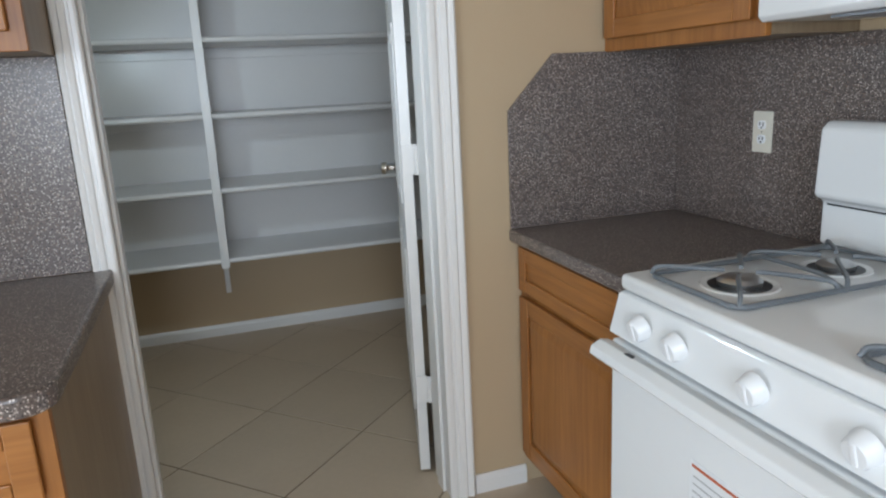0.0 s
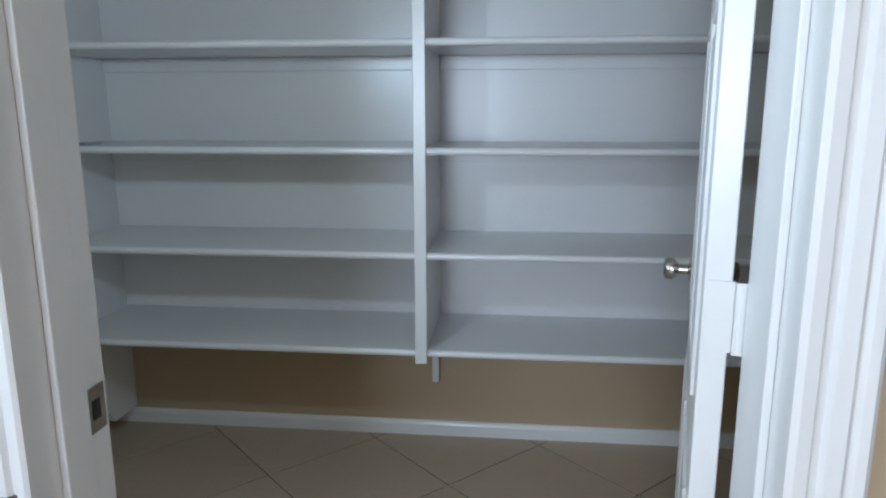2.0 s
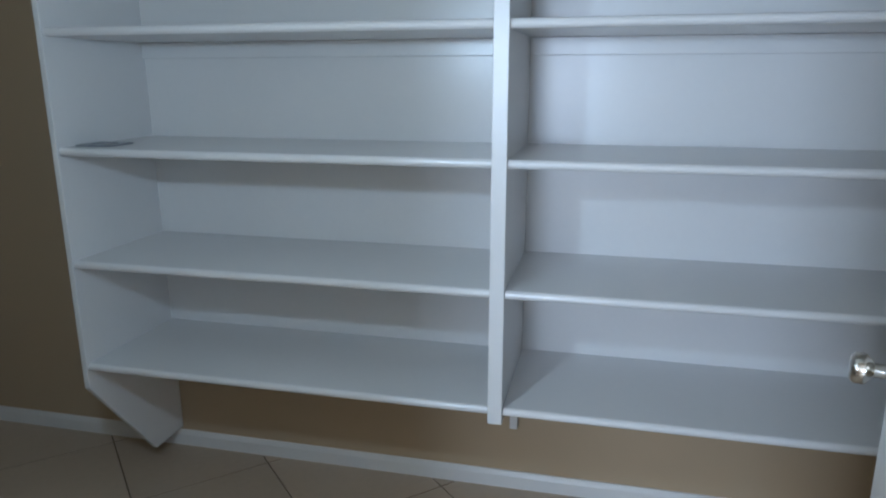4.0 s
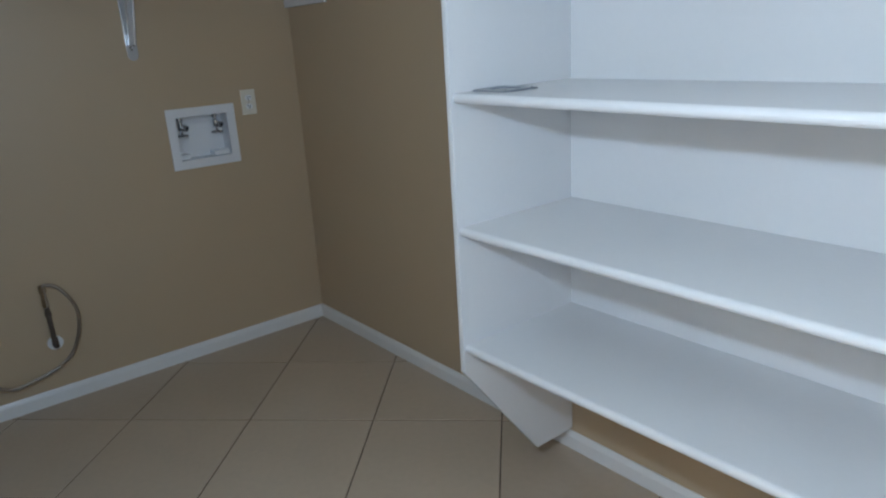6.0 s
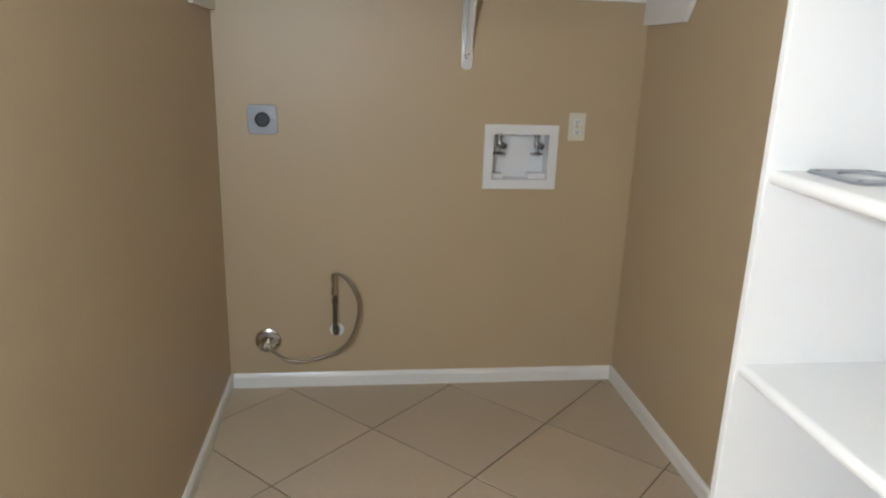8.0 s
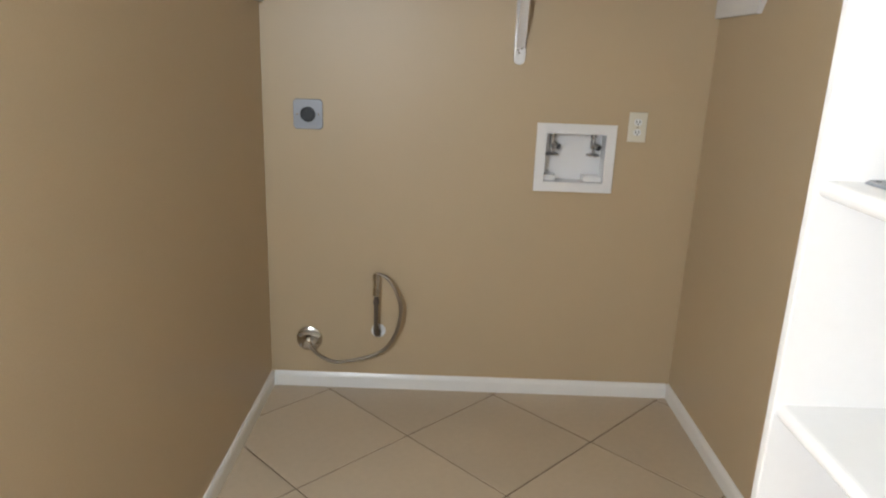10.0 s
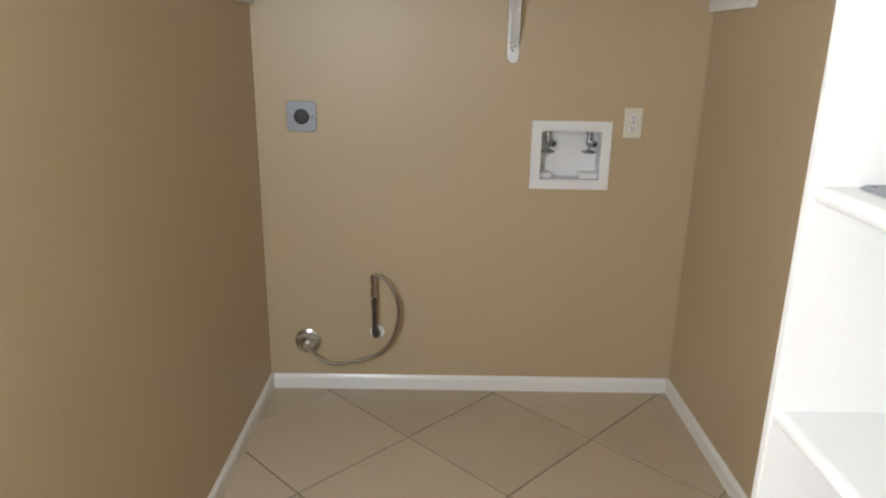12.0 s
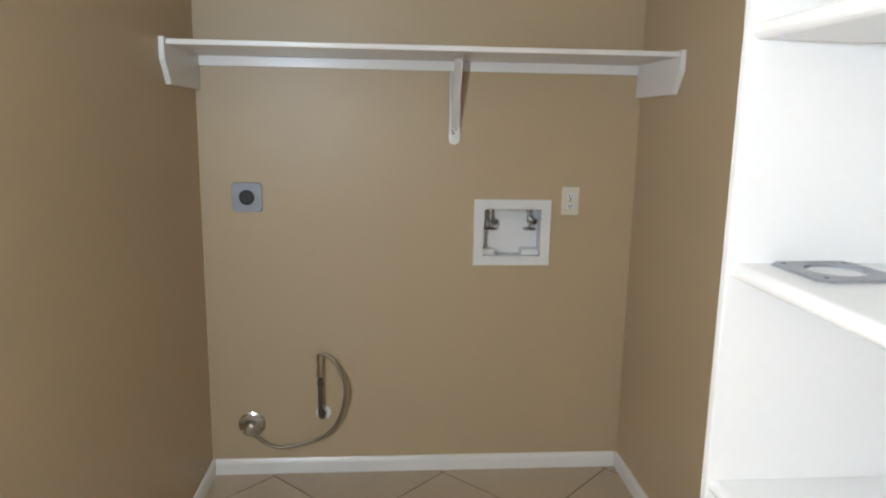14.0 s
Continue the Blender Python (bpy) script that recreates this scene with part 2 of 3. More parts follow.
add_box(bm, KW - 0.1, KW, PAT[0], PAT[1], PAT[3], H)
add_box(bm, KW - 0.1, KW, PAT[0], PAT[1], -0.02, PAT[2])
structure("wall_side_opening", bm, BEIGE, "beige painted kitchen wall with an added glazed opening", m=KITCHEN)
structure("ceiling", box(-3.22, 1.71, -2.63, BACK_Y + 0.1, H, H + 0.1), CEIL, "off-white textured ceiling", "ceiling")
ground = structure("ground", box(-40, 40, -40, 40, -0.3, -0.2), material("dry_ground", (0.25, 0.21, 0.15), 0.9, grain=0.3, scale=0.5, fine=8), "dry ground outside the house", "ground")
for nm, x0, x1, y, along in (("window_1", WIN[0], WIN[1], KS - 0.06, "x"), ("window_2", PAT[0], PAT[1], KW - 0.06, "y")):
    z0, z1 = (WIN[2], WIN[3]) if along == "x" else (PAT[2], PAT[3])
    w = thing(nm, "white framed glass window" if along == "x" else "white framed glass opening added to let in side light", "window", KITCHEN, kind="structure")

    def slab(a, b, c, d, thick):
        return box(a, b, y - thick, y + thick, c, d) if along == "x" else box(y - thick, y + thick, a, b, c, d)
    mid = (x0 + x1) / 2
    part("window_frame", slab(x0, x0 + 0.05, z0, z1, 0.03), WHITE, w)
    part("window_frame", slab(x1 - 0.05, x1, z0, z1, 0.03), WHITE, w)
    part("window_frame", slab(x0 + 0.05, x1 - 0.05, z0, z0 + 0.05, 0.03), WHITE, w)
    part("window_frame", slab(x0 + 0.05, x1 - 0.05, z1 - 0.05, z1, 0.03), WHITE, w)
    part("window_frame", slab(mid - 0.025, mid + 0.025, z0 + 0.05, z1 - 0.05, 0.028), WHITE, w)
    for a, b in ((x0 + 0.05, mid - 0.025), (mid + 0.025, x1 - 0.05)):
        p = part("pane", slab(a, b, z0 + 0.05, z1 - 0.05, 0.003), glass, w)
        p.visible_shadow = False


# ---- trim ----
def baseboard(name, a, b, side, m=Matrix(), h=0.066):
    """From a to b along a wall; side turns the thickness to the room."""
    a, b = Vector((*a, 0)), Vector((*b, 0))
    d = (b - a).normalized()
    n = Vector((-d.y, d.x, 0)) * side
    prof = ((0, -0.01), (0.013, -0.01), (0.013, h * 0.72), (0.010, h * 0.86), (0.005, h), (0, h))
    bm = bmesh.new()
    lo = [bm.verts.new(a + n * p + Vector((0, 0, z))) for p, z in prof]
    hi = [bm.verts.new(b + n * p + Vector((0, 0, z))) for p, z in prof]
    bm.faces.new(lo), bm.faces.new(hi)
    for i in range(len(prof)):
        j = (i + 1) % len(prof)
        bm.faces.new((lo[i], lo[j], hi[j], hi[i]))
    ob = part(name, bm, WHITE)
    ob.matrix_world = m
    return tagged(ob, "white painted wooden baseboard along the wall", "baseboard", kind="structure")


baseboard("baseboard_1", (END_X, LEFT_Y + 0.013), (END_X, BACK_Y - 0.013), -1)
baseboard("baseboard_2", (END_X, BACK_Y), (RIGHT_X, BACK_Y), -1)
baseboard("baseboard_3", (END_X, LEFT_Y), (JOG_X, LEFT_Y), 1)
baseboard("baseboard_4", (RIGHT_X, 2.24), (RIGHT_X, BACK_Y - 0.013), 1)
baseboard("baseboard_5", (DOOR_B + 0.088, 0), (1.222, 0), -1, KITCHEN, 0.066)


def casing(name, x_in, out, m, k=1.0):
    """Fluted door casing, upright; out is the way from the opening."""
    prof = ((0, 0), (0, -0.012), (0.008, -0.016), (0.022, -0.016), (0.026, -0.011), (0.034, -0.011), (0.040, -0.018),
            (0.056, -0.021), (0.062, -0.015), (0.070, -0.019), (0.080, -0.021), (0.086, -0.017), (0.086, 0))
    bm = prism([(x_in + out * a * k, b) for a, b in prof], "z", 0.0, DOOR_H + 0.06)
    ob = part(name, bm, WHITE)
    ob.matrix_world = m
    return tagged(ob, "white gloss fluted wooden door casing", "door casing", kind="structure")


casing("trim_1", DOOR_A + 0.004, -1, KITCHEN, 0.70)
casing("trim_2", DOOR_B - 0.004, 1, KITCHEN)
structure("trim_3", box(DOOR_A - 0.058, DOOR_B + 0.082, -0.018, 0, DOOR_H + 0.061, DOOR_H + 0.14, bevel=0.004), WHITE, "white gloss door head casing", "door casing", KITCHEN)
bm = bmesh.new()
add_box(bm, DOOR_A - 0.018, DOOR_A + 0.001, 0.001, THICK + 0.002, -0.01, DOOR_H)
add_box(bm, DOOR_A + 0.0012, DOOR_A + 0.012, 0.05, 0.11, -0.01, DOOR_H, bevel=0.002)
jamb = structure("door_jamb_1", bm, WHITE, "white gloss latch side door jamb", "door jamb", KITCHEN)
sp = part("strike_plate", box(DOOR_A + 0.0012, DOOR_A + 0.004, 0.115, 0.160, 0.955, 1.025, bevel=0.001), CHROME, jamb, "bent steel strike plate")
part("latch_hole", box(DOOR_A + 0.0042, DOOR_A + 0.005, 0.128, 0.146, 0.975, 1.005), BLACK, jamb)
bm = bmesh.new()
add_box(bm, DOOR_B - 0.001, DOOR_B + 0.018, 0.001, THICK + 0.002, -0.01, DOOR_H)
add_box(bm, DOOR_B - 0.012, DOOR_B - 0.0012, 0.05, 0.11, -0.01, DOOR_H, bevel=0.002)
structure("door_jamb_2", bm, WHITE, "white gloss hinge side door jamb", "door jamb", KITCHEN)

# the pantry door, swung open into the pantry
DOOR = KITCHEN @ pose(DOOR_B - 0.016, THICK + 0.016, 0, 0, 0, -13.4)
door = thing("door_1", "white six-panel pantry door standing open", "door", DOOR, kind="structure")
bm = bmesh.new()
W_, T_ = 0.87, 0.036
add_box(bm, -T_, 0, 0.002, W_, 0.012, DOOR_H - 0.004, bevel=0.002)
part("door_leaf", bm, WHITE, door)
for z0, z1 in ((0.20, 0.82), (0.98, 1.58), (1.68, 1.93)):
    for y0, y1 in ((0.11, 0.40), (0.47, 0.76)):
        for sgn in (-1, 1):
            f = -T_ if sgn < 0 else 0
            bm = bmesh.new()
            for a, b, c, d in ((y0, y1, z0, z0 + 0.018), (y0, y1, z1 - 0.018, z1), (y0, y0 + 0.018, z0 + 0.018, z1 - 0.018), (y1 - 0.018, y1, z0 + 0.018, z1 - 0.018)):
                add_box(bm, min(f, f + sgn * 0.005), max(f, f + sgn * 0.005), a, b, c, d)
            add_box(bm, min(f, f + sgn * 0.004), max(f, f + sgn * 0.004), y0 + 0.045, y1 - 0.045, z0 + 0.045, z1 - 0.045, bevel=0.0018)
            part("raised_panel", bm, WHITE, door)
for z in (0.33, 1.142, 1.84):
    bm = bmesh.new()
    add_box(bm, -T_ + 0.004, 0.004, -0.001, 0.0018, z - 0.05, z + 0.05, bevel=0.0007, seg=1)
    lathe([(0.007, z - 0.047), (0.007, z + 0.047)], pose(0.012, -0.006, 0), 12, bm)
    add_box(bm, 0.004, 0.030, -0.010, -0.007, z - 0.05, z + 0.05)
    part("hinge", bm, WHITE, door, "white painted butt hinge")
for sgn in (-1, 1):
    m = pose(-T_ if sgn < 0 else 0, W_ - 0.065, 1.025, 0, 90 * sgn, 0)
    part("door_knob", lathe([(0.032, 0), (0.032, 0.004), (0.024, 0.010), (0.012, 0.013), (0.012, 0.034), (0.020, 0.040), (0.027, 0.048), (0.027, 0.062), (0.022, 0.068), (0.012, 0.070)], m), CHROME, door, "round satin nickel door knob", True)

# ---- shelf unit ----
SX0, SX1, SXD = -1.286, 1.532, 0.081      # bays: left end, far end, divider
SF = 3.672                                # front of the shelves
LEVELS = (0.561, 0.920, 1.286, 1.646)
unit = thing("pantry_shelf_unit", "white painted built-in pantry shelves on the wall, nearly empty", "shelf unit", pose(0, 0, 0))
ST = 0.026
TOP = 2.0


def nosed(x0, x1, y0, y1, z0, z1):
    """A board with its front edge rounded over."""
    r = (z1 - z0) / 2
    out = [(y1, z0), (y1, z1)] + [(y0 + r - r * math.cos(a), z0 + r + r * math.sin(a)) for a in (math.pi / 2 * (1 - k / 4) for k in range(9))]
    return prism(out, "x", x0, x1)


def end_panel(x0, x1):
    return prism([(SF - 0.006, 0.475), (SF - 0.006, TOP), (BACK_Y - 0.002, TOP), (BACK_Y - 0.002, 0.080), (3.97, 0.080)], "x", x0, x1, bevel=0.002)


part("end_panel", end_panel(SX0 - 0.019, SX0), SHELF, unit, "white end panel with a slanted foot")
part("divider", prism([(SF - 0.012, 0.515), (SF - 0.012, TOP), (BACK_Y - 0.002, TOP), (BACK_Y - 0.002, 0.515)], "x", SXD, SXD + 0.042, bevel=0.002), SHELF, unit)
for x0, x1 in ((SX0, SXD), (SXD + 0.042, SX1)):
    part("back_panel", box(x0, x1, BACK_Y - 0.008, BACK_Y - 0.001, LEVELS[0] - 0.02, TOP), SHELF, unit)
    for z in LEVELS:
        part("shelf", nosed(x0, x1, SF, BACK_Y - 0.009, z - ST, z), SHELF, unit)
    # added strips where each shelf's shadow darkens the back panel
    for z in LEVELS[1:] + (TOP,):
        part("shade_band_strip", box(x0 + 0.001, x1 - 0.001, BACK_Y - 0.024, BACK_Y - 0.0085, z - ST - 0.055, z - ST - 0.0005, bevel=0.002), SHELF, unit)
part("top_shelf", nosed(SX0 - 0.019, SX1, SF - 0.008, BACK_Y - 0.001, TOP + 0.0005, TOP + 0.0225), SHELF, unit)
part("support_strip", box(SXD + 0.008, SXD + 0.036, BACK_Y - 0.045, BACK_Y - 0.002, 0.262, 0.515, bevel=0.002), SHELF, unit)

# loose outlet cover plate with a round hole, on the third shelf
def cover_plate(size, hole, thick, n=32):
    bm = bmesh.new()
    s = size / 2
    outer, inner = [], []
    for i in range(n):
        a = 2 * math.pi * (i + 0.5) / n
        c, d = math.cos(a), math.sin(a)
        k = s / max(abs(c), abs(d))
        outer.append((k * c, k * d)), inner.append((hole * c, hole * d))
    o0, o1 = [bm.verts.new((*p, 0)) for p in outer], [bm.verts.new((p[0] * 0.96, p[1] * 0.96, thick)) for p in outer]
    i0, i1 = [bm.verts.new((*p, 0)) for p in inner], [bm.verts.new((*p, thick)) for p in inner]
    for i in range(n):
        j = (i + 1) % n
        bm.faces.new((o0[i], o0[j], o1[j], o1[i])), bm.faces.new((o1[i], o1[j], i1[j], i1[i]))
        bm.faces.new((i1[i], i1[j], i0[j], i0[i])), bm.faces.new((i0[i], i0[j], o0[j], o0[i]))
    return bm


loose = thing("cover_plate", "loose grey steel outlet cover plate with a round hole", "cover plate", pose(-1.215, 3.795, LEVELS[2] + 0.0005, 0, 0, 2))
part("plate", cover_plate(0.135, 0.042, 0.004), GREYP, loose)
for sx in (-1, 1):
    for sy in (-1, 1):
        part("screw_hole", lathe([(0.004, 0.0035), (0.004, 0.0045)], pose(sx * 0.05, sy * 0.05, 0), 10), BLACK, loose)

# ---- laundry alcove ----
WX = END_X
hang = thing("alcove_shelf", "white painted wooden wall shelf over the laundry hookups", "wall shelf")
HD, HZ = 0.42, 1.737
part("board", box(WX + 0.001, WX + HD - 0.006, LEFT_Y + 0.021, BACK_Y - 0.021, HZ - 0.018, HZ, bevel=0.003), SHELF, hang)
part("back_cleat", box(WX + 0.001, WX + 0.020, LEFT_Y + 0.021, BACK_Y - 0.021, HZ - 0.056, HZ - 0.0185, bevel=0.002), SHELF, hang)
side = [(WX + 0.001, HZ - 0.145), (WX + HD - 0.055, HZ - 0.142), (WX + HD, HZ - 0.065), (WX + HD, HZ + 0.006), (WX + 0.001, HZ + 0.006)]
for y0 in (LEFT_Y + 0.001, BACK_Y - 0.020):
    part("side_support", prism(side, "y", y0, y0 + 0.019, bevel=0.002), SHELF, hang)
BY = 3.401
bracket = thing("shelf_bracket", "white enamelled steel shelf bracket under the alcove shelf", "bracket")
BW = 0.0225
foot_arc = [(BY + BW * math.cos(a), 1.420 + BW * math.sin(a)) for a in (math.pi * (1 + k / 10) for k in range(11))]
part("wall_arm", prism(foot_arc + [(BY + BW, HZ - 0.057), (BY - BW, HZ - 0.057)], "x", WX + 0.001, WX + 0.005, bevel=0.0012), ZINC, bracket)
bm = bmesh.new()
for s_ in (-1, 1):
    add_box(bm, WX + 0.0052, WX + 0.012, BY + s_ * (BW - 0.003) - 0.003, BY + s_ * (BW - 0.003) + 0.003, 1.475, HZ - 0.057, bevel=0.001)
part("flange", bm, ZINC, bracket)
part("shelf_arm", box(WX + 0.021, WX + 0.15, BY - 0.016, BY + 0.016, HZ - 0.0225, HZ - 0.0185, bevel=0.0012), ZINC, bracket)
bm = bmesh.new()
for s_ in (-1, 1):
    prism([(WX + 0.0122, 1.462), (WX + 0.026, 1.462), (WX + 0.130, HZ - 0.036), (WX + 0.130, HZ - 0.023), (WX + 0.110, HZ - 0.023)], "y", BY + s_ * 0.0135 - 0.0015, BY + s_ * 0.0135 + 0.0015, bm=bm)
prism([(WX + 0.0122, 1.462), (WX + 0.016, 1.462), (WX + 0.115, HZ - 0.024), (WX + 0.110, HZ - 0.024)], "y", BY - 0.0118, BY + 0.0118, bm=bm)
part("brace", bm, ZINC, bracket)
for y_, z_ in ((-0.007, 1.452), (0.007, 1.458), (-0.003, 1.442)):
    part("screw", lathe([(0.0045, 0), (0.0045, 0.0012), (0.002, 0.003)], pose(WX + 0.005, BY + y_, z_, 0, 90, 0), 10), PIPE, bracket)

# range style dryer outlet
dryer = thing("dryer_outlet", "grey steel dryer outlet plate with round black socket", "outlet", pose(WX, 2.583, 1.180, 0, 90, 0))
part("plate", cover_plate(0.118, 0.030, 0.005), GREYP, dryer)
part("socket", lathe([(0.0299, 0.0002), (0.0299, 0.007), (0.023, 0.009), (0.005, 0.009)], Matrix(), 28), BLACK, dryer)
for a in (90, 210, 330):
    part("slot", box(-0.0015, 0.0015, -0.006, 0.006, 0.009, 0.0094), DARK, dryer).matrix_local = pose(0.013 * math.cos(radians(a)), 0.013 * math.sin(radians(a)), 0, 0, 0, a)
for s in (-1, 1):
    part("screw", lathe([(0.0035, 0.005), (0.0035, 0.006), (0.001, 0.0068)], pose(0, s * 0.042, 0), 10), CHROME, dryer)


def duplex(m, label):
    """A duplex receptacle with its plate; plate in the local yz plane, facing +x."""
    o = thing("wall_outlet", label, "outlet", m)
    part("plate", box(0.0005, 0.006, -0.036, 0.036, -0.058, 0.058, bevel=0.002), PLASTIC, o)
    for z in (-0.02, 0.02):
        f = part("receptacle", prism([(0.016 * math.cos(k * math.pi / 8), z + max(-0.0125, min(0.0125, 0.016 * math.sin(k * math.pi / 8)))) for k in range(16)], "x", 0.006, 0.0085), KNOBW, o)
        for y in (-0.006, 0.006):
            part("slot", box(0.0086, 0.009, y - 0.0016, y + 0.0016, z - 0.003, z + 0.007), BLACK, f)
        part("ground_hole", lathe([(0.003, 0), (0.003, 0.0005)], pose(0.0086, 0, z - 0.008, 0, 90, 0), 8), BLACK, f)
    part("screw", lathe([(0.003, 0), (0.001, 0.001)], pose(0.006, 0, 0, 0, 90, 0), 8), CHROME, o)
    return o


duplex(pose(WX, 3.884, 1.176), "ivory duplex wall outlet beside washer box")

# recessed washer hookup box
wb = thing("washer_box", "white plastic recessed washing machine hookup box", "washer box")
by0, by1, bz0, bz1 = 3.489, 3.805, 0.908, 1.180
iy0, iy1, iz0, iz1 = 3.528, 3.766, 0.947, 1.140
bm = bmesh.new()
for a, b, c, d in ((by0, by1, bz0, iz0), (by0, by1, iz1, bz1), (by0, iy0, iz0, iz1), (iy1, by1, iz0, iz1)):
    add_box(bm, WX + 0.0005, WX + 0.010, a, b, c, d)
bmesh.ops.remove_doubles(bm, verts=bm.verts[:], dist=1e-5)
part("face_frame", bm, BOXW, wb)
bm = bmesh.new()
DEP = 0.075
add_box(bm, WX - DEP - 0.003, WX - DEP, iy0 - 0.003, iy1 + 0.003, iz0 - 0.003, iz1 + 0.003)
add_box(bm, WX - DEP, WX + 0.0004, iy0 - 0.003, iy0, iz0, iz1)
add_box(bm, WX - DEP, WX + 0.0004, iy1, iy1 + 0.003, iz0, iz1)
add_box(bm, WX - DEP, WX + 0.0004, iy0 - 0.003, iy1 + 0.003, iz0 - 0.003, iz0)
add_box(bm, WX - DEP, WX + 0.0004, iy0 - 0.003, iy1 + 0.003, iz1, iz1 + 0.003)
part("recess", bm, BOXW, wb)
for a, b in ((iy0 + 0.0005, iy0 + 0.052), (iy1 - 0.075, iy1 - 0.0005)):
    part("ledge", box(WX - DEP + 0.0005, WX - 0.012, a, b, iz0 + 0.0005, iz0 + 0.024, bevel=0.004), BOXW, wb)
for y in (by0 + 0.012, by1 - 0.012):
    for z in (bz0 + 0.012, bz1 - 0.012):
        part("screw", lathe([(0.004, 0), (0.003, 0.0012)], pose(WX + 0.010, y, z, 0, 90, 0), 10), BOXW, wb)
for y in (iy0 + 0.034, iy1 - 0.040):
    v = part("valve", lathe([(0.009, 0), (0.011, 0.003), (0.011, 0.030), (0.0085, 0.033), (0.0085, 0.044), (0.013, 0.046), (0.013, 0.0615)], pose(WX - 0.042, y, iz1 - 0.062), 14), VALVE, wb, "chrome washer supply valve", True)
    part("hose_thread", lathe([(0.012, 0), (0.014, 0.006), (0.0125, 0.008), (0.014, 0.011), (0.0125, 0.014), (0.014, 0.018), (0.014, 0.026), (0.009, 0.026), (0.009, 0.012)], pose(WX - 0.040, y + 0.006, iz1 - 0.048, 0, 105, 35), 16), VALVE, v, "", True)
    part("stem", lathe([(0.0045, 0), (0.0045, 0.024)], pose(WX - 0.036, y, iz1 - 0.084), 10), VALVE, v, "", True)
    bm = lathe([(0.004, -0.004), (0.0075, 0), (0.004, 0.004)], pose(WX - 0.036, y, iz1 - 0.086), 12)
    for k in range(6):
        a = radians(60 * k + 12)
        lathe([(0.003, -0.005), (0.0085, -0.002), (0.0085, 0.003), (0.003, 0.006)], pose(WX - 0.034 + 0.019 * math.sin(a), y + 0.019 * math.cos(a), iz1 - 0.086), 10, bm)
        tube([(WX - 0.036, y, iz1 - 0.086), (WX - 0.034 + 0.017 * math.sin(a), y + 0.017 * math.cos(a), iz1 - 0.086)], 0.0035, 6, bm)
    part("handle", bm, VALVE, v, "lobed metal valve handle", True)

# gas stub: black iron pipe out of the wall, flexible connector, wall flange valve
gas = thing("gas_hookup", "black iron gas pipe stub with steel flexible connector", "gas line", pose(0, 0, 0.008))
part("wall_ring", lathe([(0.031, 0), (0.031, 0.002), (0.013, 0.0035)], pose(WX + 0.0005, 2.870, 0.262, 0, 90, 0), 24), KNOBW, gas, "white escutcheon ring")
part("elbow", tube(smooth_path([(WX - 0.02, 2.868, 0.260), (WX + 0.03, 2.868, 0.260), (WX + 0.048, 2.865, 0.270), (WX + 0.05, 2.864, 0.298)]), 0.0125, 12), PIPE, gas, "", True)
part("pipe", lathe([(0.0095, 0.289), (0.0095, 0.400), (0.0125, 0.402), (0.0125, 0.420), (0.0095, 0.422), (0.0095, 0.445)], pose(WX + 0.05, 2.863, 0), 14), PIPE, gas, "", True)
part("union", lathe([(0.013, 0.439), (0.014, 0.443), (0.014, 0.479), (0.011, 0.481), (0.011, 0.504), (0.015, 0.507), (0.015, 0.531), (0.009, 0.538)], pose(WX + 0.05, 2.862, 0), 6), CHROME, gas, "brass and nickel flare fitting")
hose = [(WX + 0.05, 2.862, 0.529), (WX + 0.055, 2.877, 0.535), (WX + 0.062, 2.909, 0.522), (WX + 0.07, 2.943, 0.476), (WX + 0.072, 2.968, 0.400), (WX + 0.066, 2.955, 0.302),
        (WX + 0.055, 2.914, 0.213), (WX + 0.05, 2.841, 0.163), (WX + 0.05, 2.750, 0.138), (WX + 0.05, 2.685, 0.131), (WX + 0.052, 2.632, 0.154), (WX + 0.055, 2.590, 0.194), (WX + 0.05, 2.572, 0.225)]
part("flex_hose", tube(smooth_path(hose, 7), 0.0075, 10), STEEL, gas, "braided steel flexible hose", True)
FY = 2.571
FL = pose(WX + 0.0005, FY, 0.214, 0, 90, 0)
part("wall_flange", lathe([(0.056, 0), (0.055, 0.004), (0.044, 0.010), (0.024, 0.014), (0.014, 0.015)], FL, 28), CHROME, gas, "chrome wall flange", True)
part("valve_body", lathe([(0.017, 0.012), (0.017, 0.03), (0.023, 0.032), (0.023, 0.052), (0.014, 0.058)], FL, 8), CHROME, gas, "")
part("valve_handle", tube([(WX + 0.045, FY - 0.032, 0.246), (WX + 0.05, FY - 0.008, 0.262), (WX + 0.05, FY + 0.030, 0.258), (WX + 0.046, FY + 0.052, 0.246)], 0.009, 8), ALU, gas, "", True)
part("valve_cap", lathe([(0.016, 0), (0.019, 0.003), (0.019, 0.022), (0.013, 0.027)], pose(WX + 0.032, FY + 0.030, 0.212, 40, 20, 0), 12), ALU, gas, "", True)

